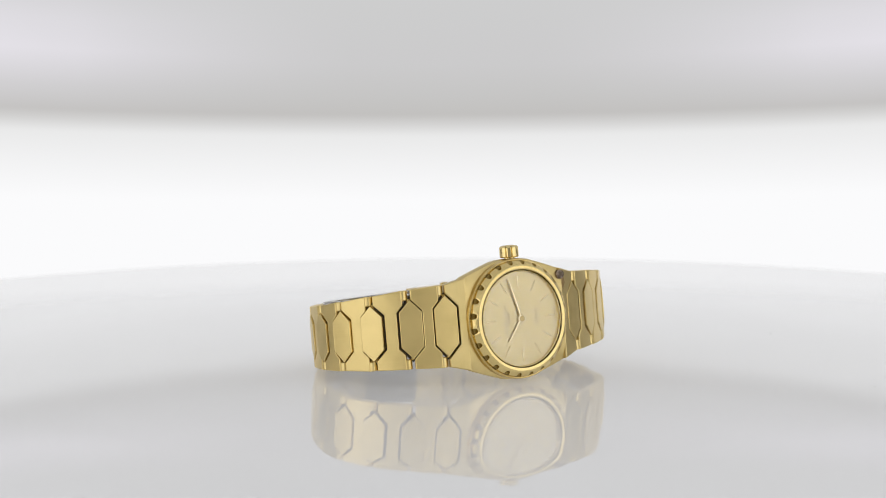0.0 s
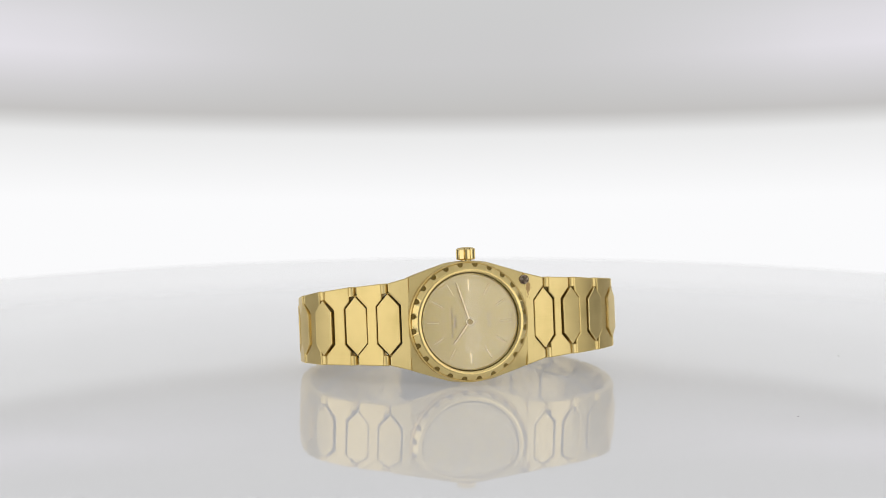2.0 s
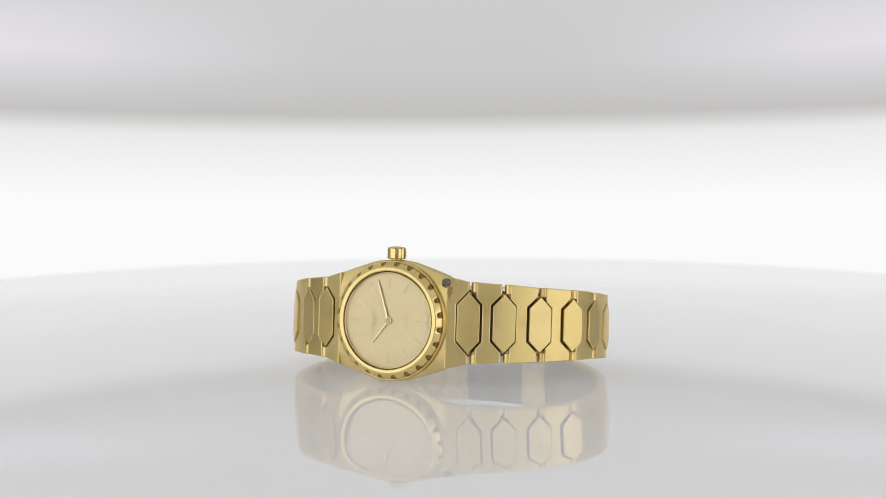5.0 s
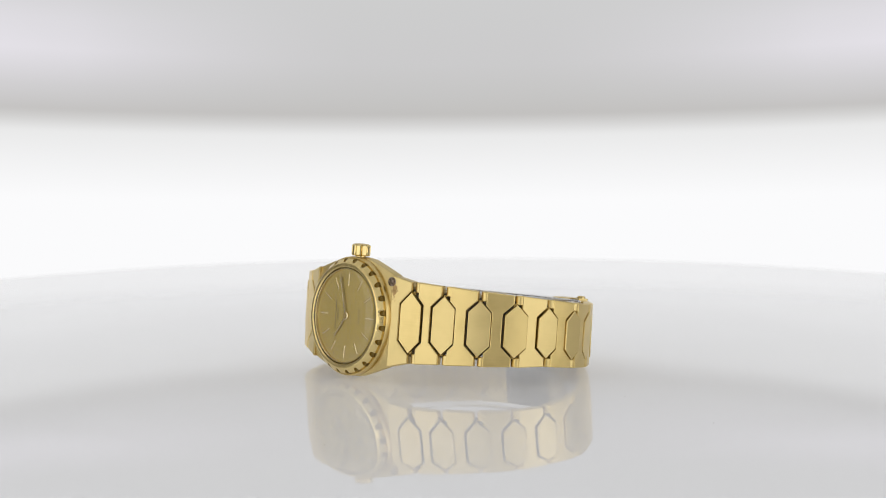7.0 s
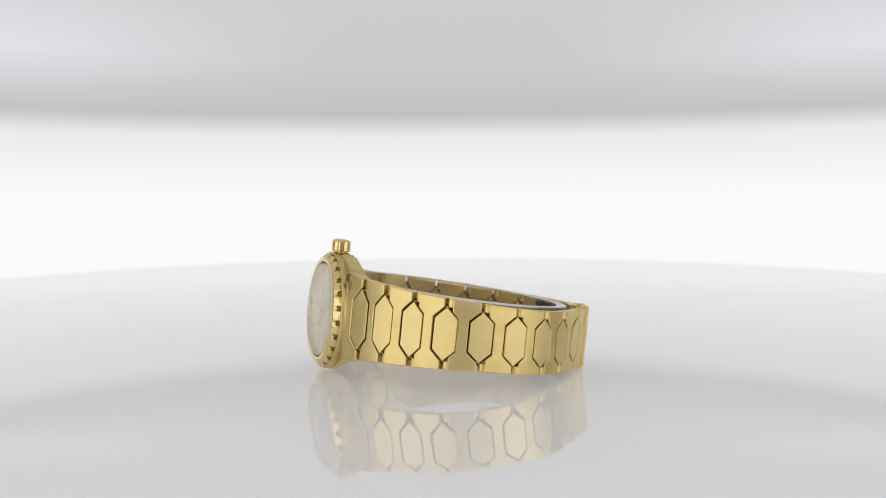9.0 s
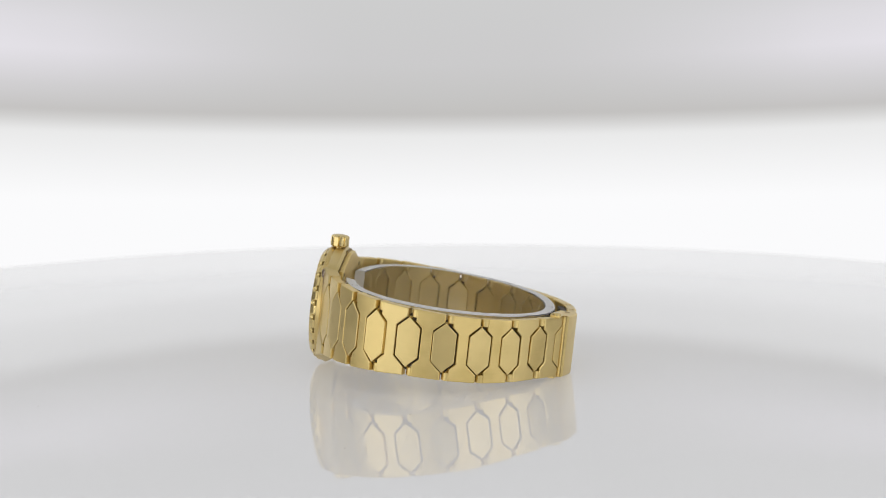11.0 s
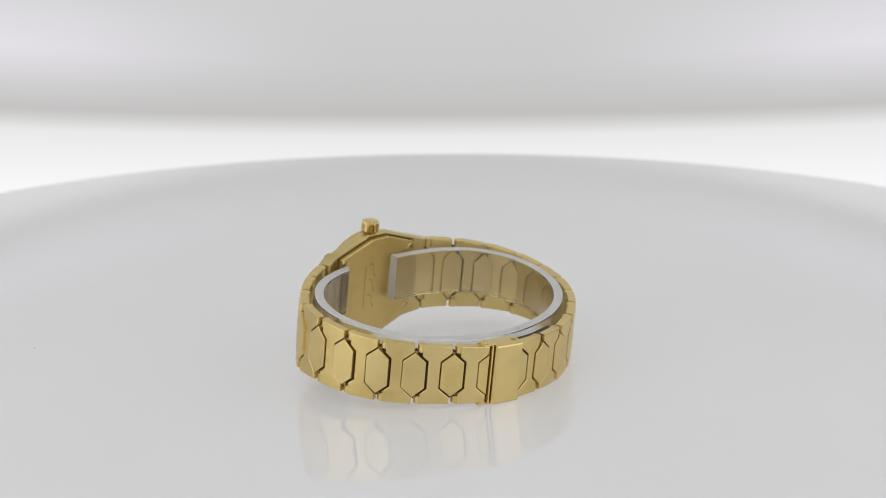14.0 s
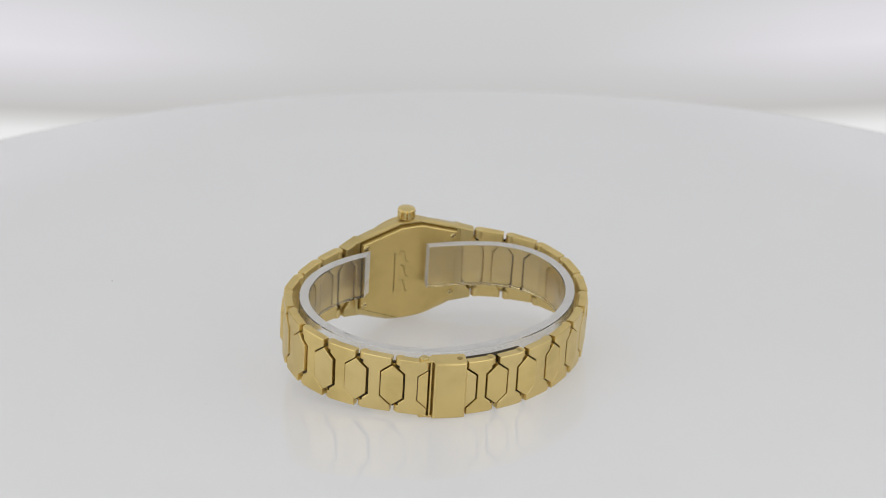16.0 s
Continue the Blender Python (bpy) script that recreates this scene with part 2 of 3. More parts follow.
def build_turntable():
    bm = bmesh.new()
    up = Matrix.Rotation(radians(90), 4, "X")
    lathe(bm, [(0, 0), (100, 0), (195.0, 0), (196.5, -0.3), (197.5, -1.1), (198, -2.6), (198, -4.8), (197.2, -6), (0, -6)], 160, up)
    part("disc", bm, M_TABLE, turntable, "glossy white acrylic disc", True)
    bm = bmesh.new()
    lathe(bm, [(0, -6.02), (60, -6.02), (60, -30), (34, -34), (34, -120), (90, -124), (90, -140), (0, -140)], 64, up)
    part("hub", bm, M_WHITE, turntable, "white hub under the disc", True)


build_turntable()

SPECKS = [(85.7, -32.0, 0.17), (75.0, 40.6, 0.14), (45.3, 29.7, 0.1)]


def specks():
    """A few grains of dust on the disc."""
    for x, y, r in SPECKS:
        bm = bmesh.new()
        bmesh.ops.create_icosphere(bm, subdivisions=1, radius=r)
        bmesh.ops.scale(bm, vec=(1, 0.7, 0.35), verts=bm.verts)
        ob = part("dust_speck", bm, M_SPECK, turntable, "tiny dark grain of dust")
        ob.location = (x * 0.001, y * 0.001, 0.00005)


specks()

# ---- wristwatch ----
watch = tagged(new("wristwatch"), "yellow gold wristwatch with hexagon-link bracelet lying on its side", "wristwatch")
CZ = 9.8  # height of the dial's middle in the watch's own space
# joints of the bracelet, from the lug round to the clasp and on to the other lug: x, y, half height, drop, shift of the hexagon
RIGHT = [(16.1, -25.05, 8.3, 0.05, -0.15), (22.4, -22.1, 7.95, 0.12, 0.2), (28.5, -17.8, 7.55, 0.05, 0.2), (33.5, -12.3, 7.2, 0.08, 0.2), (35.5, -5.1, 6.8, 0.0, 0.04),
         (35.35, 2.45, 6.65, -0.33, -0.17), (32.4, 9.35, 6.55, -0.62, -0.16), (27.6, 15.15, 6.4, -0.72, -0.2), (21.75, 20.2, 6.25, -0.52, -0.08), (15.4, 24.5, 6.15, -0.45, 0)]
LEFT = [(8.0, 26.2, 6.1, -0.55, 0), (0.9, 26.15, 6.1, -0.7, 0), (-6.4, 24.9, 6.1, -0.82, 0.04), (-14.0, 21.6, 6.15, -0.98, -0.04), (-20.6, 17.0, 6.2, -1.08, 0.08),
        (-26.0, 11.6, 6.25, -1.12, 0), (-29.9, 5.3, 6.4, -1.1, -0.08), (-31.9, -1.9, 6.7, -0.95, 0), (-31.7, -9.4, 7.05, -0.7, 0.16), (-28.55, -16.45, 7.55, -0.4, -0.2),
        (-22.7, -21.55, 8.0, -0.1, 0.2), (-16.4, -25.35, 8.35, 0.02, -0.04)]


def frame_of(a, b):
    """The space of a link: x along it, -y outwards, its start at a."""
    d = Vector((b[0] - a[0], b[1] - a[1], 0))
    e = d.normalized()
    drop = (b[3] - a[3]) / d.length
    m = Matrix(((e.x, -e.y, 0, a[0]), (e.y, e.x, 0, a[1]), (drop, 0, 1, CZ + a[3]), (0, 0, 0, 1)))
    return m, d.length


HEX_W, HEX_H, HEX_K, GAP, SLOT, ROLL = 2.36, 0.755, 0.585, 0.25, 0.4, 0.95


def hexagon(h, grow=0.0):
    """Half outline of the hexagon at a joint, from top to bottom, on its +s side."""
    hh = h * HEX_H
    return [(0.0, hh + grow * 1.5), (HEX_W + grow, hh * HEX_K + grow * 0.6), (HEX_W + grow, -hh * HEX_K - grow * 0.6), (0.0, -hh - grow * 1.5)]


def link_outline(length, h0, h1, roll, gap1=GAP):
    """The waisted outline of a link; roll says at which end its tabs end early in a rolled edge (0 start, 1 end)."""
    s0 = SLOT + (ROLL if roll == 0 else 0)
    s1 = length - SLOT - (ROLL if roll == 1 else 0)

    def cut(h, s, grow):
        """Where the slanting edge of the cutout stands at s from the joint."""
        p = hexagon(h, grow)
        return p[0][1] + (p[1][1] - p[0][1]) * s / p[1][0]
    x1, x0 = hexagon(h1, gap1), hexagon(h0, GAP)
    c1, c0 = cut(h1, length - s1, gap1), cut(h0, s0, GAP)
    return [(s0, -h0), (s1, -h1), (s1, -c1), (length - x1[2][0], x1[2][1]), (length - x1[1][0], x1[1][1]), (s1, c1), (s1, h1), (s0, h0),
            (s0, c0), x0[1], x0[2], (s0, -c0)]


def link(a, b, roll, gap1=GAP, thick=1.8):
    m, length = frame_of(a, b)
    bm = bmesh.new()
    prism(bm, link_outline(length, a[2], b[2], roll, gap1), 0, -thick, 0.2, m, 0.2)
    crown_face(bm, m, 0, length, 0.13, 8)
    ob = part("bracelet_link", bm, M_BRUSH, watch, "", True, sharp=11)
    h = b[2] if roll else a[2]
    s = length - SLOT - ROLL + 0.02 if roll else SLOT + ROLL - 0.02
    inner = h * HEX_H - 0.1
    for sign in (1, -1):
        # rolled edge of a tab
        bm = bmesh.new()
        turn = m @ Matrix.Translation((s, 1.12, sign * (h + inner) / 2)) @ Matrix.Rotation(radians(90), 4, "X")
        half = (h - inner) / 2
        lathe(bm, [(0, -half), (0.85, -half), (1.0, -half + 0.15), (1.0, half - 0.15), (0.85, half), (0, half)], 20, turn)
        part("rolled_edge", bm, M_BRUSH, ob, "rounded brushed end of a link tab", True)
    return ob


def joint_space(prev, here, nxt):
    d = (Vector(nxt[:2]) - Vector(prev[:2])).normalized()
    return Matrix(((d.x, -d.y, 0, here[0]), (d.y, d.x, 0, here[1]), (0, 0, 1, CZ + here[3]), (0, 0, 0, 1)))


LOOSE = random.Random(11)  # the hexagons sit a little loose on their pins


def hex_piece(prev, here, nxt):
    """The hexagon that bridges the joint between two links."""
    m = joint_space(prev, here, nxt) @ Matrix.Rotation(radians(LOOSE.uniform(-3.2, 3.2)), 4, "Z") @ Matrix.Rotation(radians(LOOSE.uniform(-1.2, 1.2)), 4, "X")
    half = hexagon(here[2], -0.03)
    k = here[4]
    pts = [(s + k, z) for s, z in ([half[3], half[2], half[1], half[0]] + [(-half[1][0], half[1][1]), (-half[2][0], half[2][1])])]
    bm = bmesh.new()
    prism(bm, pts, 0.0, -1.9, 0.13, m, 0.1)
    crown_face(bm, m, k - HEX_W, k + HEX_W, 0.05, 4)
    ob = part("hexagon_piece", bm, M_BRUSH, watch, "", True, sharp=11)
    bm = bmesh.new()
    turn = m @ Matrix.Translation((0, 1.3, 0)) @ Matrix.Rotation(radians(90), 4, "X")
    hz = here[2] * HEX_H + 0.1
    lathe(bm, [(0, -hz), (0.55, -hz), (0.55, hz), (0, hz)], 12, turn)
    part("hinge_pin", bm, M_PIN, ob, "darker gold hinge pin", True)
    # added dark plate that paints shade into the gap round the hexagon
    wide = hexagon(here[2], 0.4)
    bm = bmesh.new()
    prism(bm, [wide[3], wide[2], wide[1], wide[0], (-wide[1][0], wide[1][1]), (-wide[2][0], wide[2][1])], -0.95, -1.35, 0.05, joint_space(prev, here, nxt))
    part("gap_shade_plate", bm, M_GAP_BLACK, ob, "added dark plate that deepens the gap's shade")


def bracelet():
    for a, b in zip(RIGHT, RIGHT[1:]):
        link(a, b, 0, 0.13 if b is RIGHT[-1] else GAP)
    for a, b in zip(LEFT, LEFT[1:]):
        link(a, b, 1)
    lug_r, lug_l = (10.2, -27.5, 8.6, 0, 0), (-10.8, -27.5, 8.6, 0, 0)
    chain = [lug_r] + RIGHT
    for p, h, n in zip(chain, chain[1:], chain[2:]):
        hex_piece(p, h, n)
    chain = LEFT + [lug_l]
    for p, h, n in zip(chain, chain[1:], chain[2:]):
        hex_piece(p, h, n)


bracelet()


def clasp():
    a, b = RIGHT[-1], LEFT[0]
    m, length = frame_of(a, b)
    h = 6.42
    bm = bmesh.new()
    prism(bm, [(0.75, -h), (length - 0.05, -h), (length - 0.05, h), (0.75, h)], 0.7, -3.4, 0.4, m, 0.2)
    crown_face(bm, m, 0, length, 0.2, 8)
    cover = part("clasp_cover", bm, M_BRUSH, watch, "plain brushed gold folding clasp cover", True, sharp=11)
    # half hexagon past the cover
    half = hexagon(b[2], -0.03)
    m2, _ = frame_of(LEFT[0], LEFT[1])
    bm = bmesh.new()
    prism(bm, [half[3], half[2], half[1], half[0]], 0.0, -2.2, 0.18, m2, 0.1)
    part("hexagon_piece", bm, M_BRUSH, cover)
    # trapezium set into the last link
    m3, l3 = frame_of(RIGHT[-2], RIGHT[-1])
    half = hexagon(a[2], -0.03)
    bm = bmesh.new()
    prism(bm, [(l3 - 0.33, -half[0][1] * 0.95), (l3 - 0.33, half[0][1] * 0.95), (l3 - half[1][0], half[1][1]), (l3 - half[2][0], half[2][1])], 0.02, -1.6, 0.12, m3, 0.05)
    part("trapezium_plate", bm, M_BRUSH, cover)
    # slotted edge between the link and the cover
    bm = bmesh.new()
    prism(bm, [(0.02, -h + 0.1), (0.35, -h + 0.1), (0.35, h - 0.1), (0.02, h - 0.1)], 0.3, -1.6, 0.08, m, 0.05)
    part("edge_plate", bm, M_BRUSH, cover, "thin gold edge plate of the clasp")
    bm = bmesh.new()
    prism(bm, [(-0.3, -h + 0.3), (0.8, -h + 0.3), (0.8, h - 0.3), (-0.3, h - 0.3)], -1.1, -2.6, 0.08, m, 0.05)
    part("spring_bar", bm, M_PIN, cover, "dark recessed bar of the clasp")
    # folded blade of the clasp, between the links and the cuff
    blade = [RIGHT[-1]] + LEFT[:4]
    rings = []
    for i, j in enumerate(blade[1:-1], 1):
        d = (Vector(blade[i + 1][:2]) - Vector(blade[i - 1][:2])).normalized()
        lo, hi = CZ + j[3] - j[2] + 1.2, CZ + j[3] + j[2] - 0.5
        o, q = [(j[0] - d.y * k, j[1] + d.x * k) for k in (1.9, 3.3)]
        rings.append([(*o, lo), (*o, hi), (*q, hi), (*q, lo)])
    bm = bmesh.new()
    rows = loft(bm, rings)
    bm.faces.new(rows[0])
    bm.faces.new(list(reversed(rows[-1])))
    part("clasp_blade", bm, M_GAP_BLACK, cover, "dark folded blade of the clasp", True)
    for sign in (1, -1):
        # ears that reach over the last link
        bm = bmesh.new()
        q = m @ Matrix.Translation((0, 0, sign * (h - 0.12)))
        prism(bm, [(-1.9, -0.22), (1.2, -0.22), (1.2, 0.22), (-1.9, 0.22)], -0.35, -2.6, 0.1, q, 0.1)
        part("ear", bm, M_BRUSH, cover)
    bm = bmesh.new()
    q = m @ Matrix.Translation((-1.0, 1.5, h + 0.25)) @ Matrix.Rotation(radians(90), 4, "X")
    lathe(bm, [(0, -0.4), (0.75, -0.4), (0.95, -0.15), (0.95, 0.1), (0.7, 0.35), (0, 0.45)], 20, q)
    part("hinge_knuckle", bm, M_POLISH, cover, "small polished hinge knuckle", True)
    bm = bmesh.new()
    q = m @ Matrix.Translation((length - 1.3, 1.4, h)) @ Matrix.Rotation(radians(90), 4, "X")
    lathe(bm, [(0, -0.06), (0.55, -0.06), (0.6, 0.05), (0, 0.06)], 16, q)
    part("pin_end", bm, M_PIN, cover, "dull end of a clasp pin", True)


clasp()


def case_half(x):
    """Half height of the case at x."""
    x = abs(x)
    if x <= 4.2:
        return 12.36 - 0.02 * x * x
    u = (x - 4.2) / 11.0
    return 12.0 - 3.7 * u + 0.1 * math.sin(math.pi * min(1.0, u))


HEAD_X = -0.3  # the head sits slightly off the middle
EDGE, EDGE_Y = 12.0, -26.95  # where the case's front breaks into the lugs


def case():
    bm = bmesh.new()
    rings = []
    xs = [-13.1, -EDGE, -10, -8.5, -7, -5.6, -4.2, -2.8, -1.4, 0, 1.4, 2.8, 4.2, 5.6, 7, 8.5, 10, EDGE, 13.1]
    for x in xs:
        h = case_half(x) - (0.4 if abs(x) > EDGE else 0)
        w = x + HEAD_X
        # front that breaks into the slope of the lugs and falls away towards the upper and lower corners
        yf = -27.2 + 0.0017 * x * x if abs(x) <= EDGE else EDGE_Y + 0.1 + (abs(x) - EDGE)
        yb = -23.9 if abs(x) <= EDGE else -24.2
        yc = yf + 0.6
        rings.append([(w, yf, CZ - 6.2), (w, yc, CZ - h + 0.4), (w, yc + 0.1, CZ - h + 0.12), (w, yc + 0.4, CZ - h), (w, yb - 1.8, CZ - h), (w, yb, CZ - h + 1.1),
                      (w, yb, CZ + h - 0.45), (w, yb - 0.6, CZ + h), (w, yc + 0.4, CZ + h), (w, yc + 0.1, CZ + h - 0.12), (w, yc, CZ + h - 0.4), (w, yf, CZ + 6.2)])
    rows = loft(bm, rings)
    bm.faces.new(rows[0])
    bm.faces.new(list(reversed(rows[-1])))
    body = part("case", bm, M_BRUSH_LEFT, watch, "brushed gold tonneau watch case", True)
    # lug ends, cut out for the first hexagon
    for a, sgn in ((RIGHT[0], 1), (LEFT[-1], -1)):
        inner = (HEAD_X + sgn * EDGE, EDGE_Y, case_half(EDGE), 0)
        if sgn > 0:
            m, ln = frame_of(inner, a)
            x = [(ln - s, z) for s, z in hexagon(a[2], GAP)]
            pts = [(0, -inner[2] + 0.02), (ln - 0.06, -a[2]), (ln - 0.06, x[3][1] + 0.05), x[2], x[1], (ln - 0.06, x[0][1] - 0.05), (ln - 0.06, a[2]), (0, inner[2] - 0.02)]
        else:
            m, ln = frame_of(a, inner)
            x = hexagon(a[2], GAP)
            pts = [(0.06, -a[2]), (ln, -inner[2] + 0.02), (ln, inner[2] - 0.02), (0.06, a[2]), (0.06, x[0][1] - 0.05), x[1], x[2], (0.06, x[3][1] + 0.05)]
        bm = bmesh.new()
        prism(bm, pts, 0.06, -2.6, 0.25, m, 0.2)
        part("lug", bm, M_BRUSH_LEFT, body, "brushed gold lug")
    # back plate
    bm = bmesh.new()
    hz = [(-11.5, -7.0), (-2.4, -10.6), (2.2, -10.6), (11.0, -7.0), (11.0, 8.8), (2.6, 11.6), (-2.2, 11.6), (-11.5, 8.7)]
    m = Matrix.Translation((HEAD_X, -23.75, CZ)) @ Matrix.Rotation(math.pi, 4, "Z")
    prism(bm, hz, 0.9, -0.3, 0.25, m)
    back = part("caseback", bm, M_SATIN, watch, "satin gold case back with worn engraving")
    # dark plate that paints the shadow line round the case back
    bm = bmesh.new()
    prism(bm, [(p[0] * 1.025, p[1] * 1.035) for p in hz], 0.03, -0.3, 0.01, m)
    part("seam_shade", bm, M_NOTCH, back, "dark plate painting the shaded seam round the case back")
    for sx in (-1, 1):
        for sz in (-1, 1):
            q = Matrix.Translation((HEAD_X + 0.3 + sx * 10.3, -22.85, CZ + 0.9 + sz * 7.0))
            bm = bmesh.new()
            lathe(bm, [(0, 0.12), (0.55, 0.12), (0.7, 0.0), (0.7, -0.3)], 18, q)
            screw = part("screw", bm, M_POLISH, back, "small slotted screw", True)
            bm = bmesh.new()
            prism(bm, [(-0.55, -0.09), (0.55, -0.09), (0.55, 0.09), (-0.55, 0.09)], 0.0, -0.04, 0.01, q @ Matrix.Translation((0, 0.15, 0)) @ Matrix.Rotation(radians(35), 4, "Y") @ Matrix.Rotation(math.pi, 4, "Z"))
            part("slot", bm, M_INK, screw)
    # worn engraving: three wavy strokes
    for k in range(3):
        bm = bmesh.new()
        base = []
        for i in range(13):
            s = i / 12
            base.append((-1.2 + 3.4 * s, 0.95 * math.sin(s * 4.4 + 0.6)))
        up = [(p[0], p[1] + 0.14) for p in reversed(base)]
        q = Matrix.Translation((1.7, -22.88, CZ + 5.0 - 3.6 * k)) @ Matrix.Rotation(math.pi, 4, "Z") @ Matrix.Rotation(radians(30), 4, "Y")
        prism(bm, [(p[0], p[1] - 0.14) for p in base] + up, 0.03, -0.02, 0.01, q)
        part("engraving", bm, M_PIN, back, "worn dark engraved stroke")
    bm = bmesh.new()
    prism(bm, [(-0.14, -4.6), (0.14, -4.6), (0.14, 5.0), (-0.14, 5.0)], 0.03, -0.02, 0.01, Matrix.Translation((3.5, -22.88, CZ + 0.8)) @ Matrix.Rotation(math.pi, 4, "Z"))
    part("engraving", bm, M_PIN, back, "worn dark engraved stroke")
    return body


body = case()


def bezel():
    n_notch, per = 24, 20
    outer, inner = [], []
    n = n_notch * per
    r_out, r_n = 11.85, 0.6
    for i in range(n):
        a = 2 * math.pi * i / n
        off = ((i % per) / per - 0.5) * 2 * math.pi / n_notch
        # scallop: circle of radius r_n centred on the outer edge
        c, x = r_out * math.cos(off), r_out * math.sin(off)
        r = r_out
        if abs(x) < r_n:
            r = c - 0.1 - math.sqrt(r_n * r_n - x * x)
        outer.append((a, r))
    bm = bmesh.new()
    rings = []

    def ring(f, y):
        return [(HEAD_X + (f(r)) * math.cos(a), y(r), CZ + (f(r)) * math.sin(a)) for a, r in outer]
    # inner wall, rounded polished lip, sloping scalloped band, outer wall
    lip = [(10.02, -28.2), (10.02, -29.1), (10.1, -29.21), (10.35, -29.27), (10.7, -29.27), (10.92, -29.22), (11.02, -29.15)]
    for f, y in [(lambda r, q=q: q[0], lambda r, q=q: q[1]) for q in lip] + [(lambda r: r - 0.08, lambda r: -29.1 + 0.8 * (r - 11.0)), (lambda r: r, lambda r: -29.0 + 0.8 * (r - 11.0)), (lambda r: r, lambda r: -27.7)]:
        rings.append(ring(f, y))
    loft(bm, rings)
    bz = part("bezel", bm, M_BEZEL, watch, "polished gold bezel with scalloped notches", True)
    bm = bmesh.new()
    q = Matrix.Translation((HEAD_X, 0, CZ))
    lathe(bm, [(11.7, -27.5), (11.8, -27.75), (11.95, -27.84), (12.1, -27.84), (12.26, -27.72), (12.34, -27.45), (12.36, -26.9), (12.2, -25.4), (11.0, -25.0)], 160, q)
    part("flange", bm, M_RIM, bz, "thin polished ring round the bezel", True)
    # dark plugs put the shade of the notches into colour
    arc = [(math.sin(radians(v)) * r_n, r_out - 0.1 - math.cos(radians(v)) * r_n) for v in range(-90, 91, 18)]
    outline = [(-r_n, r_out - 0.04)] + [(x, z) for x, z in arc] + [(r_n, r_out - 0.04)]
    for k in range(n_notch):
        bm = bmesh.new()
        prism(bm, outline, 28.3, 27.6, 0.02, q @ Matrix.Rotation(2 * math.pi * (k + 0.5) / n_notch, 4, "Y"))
        part("notch", bm, M_NOTCH, bz, "dark plug that puts a bezel notch's shade into colour")
    bm = bmesh.new()
    lathe(bm, [(9.85, -27.95), (9.85, -28.9), (9.8, -28.98), (9.7, -28.96), (9.58, -28.4)], 140, q)
    part("inner_ring", bm, M_POLISH, bz, "polished inner ring", True)


bezel()


def dial_space(angle=0.0, depth=0.0):
    """A space on the dial: x right, z up seen from the front, turned by angle from the 12 o'clock direction (which points to -x)."""
    return Matrix.Translation((HEAD_X, -28.4 - depth, CZ)) @ Matrix.Rotation(radians(angle), 4, "Y")


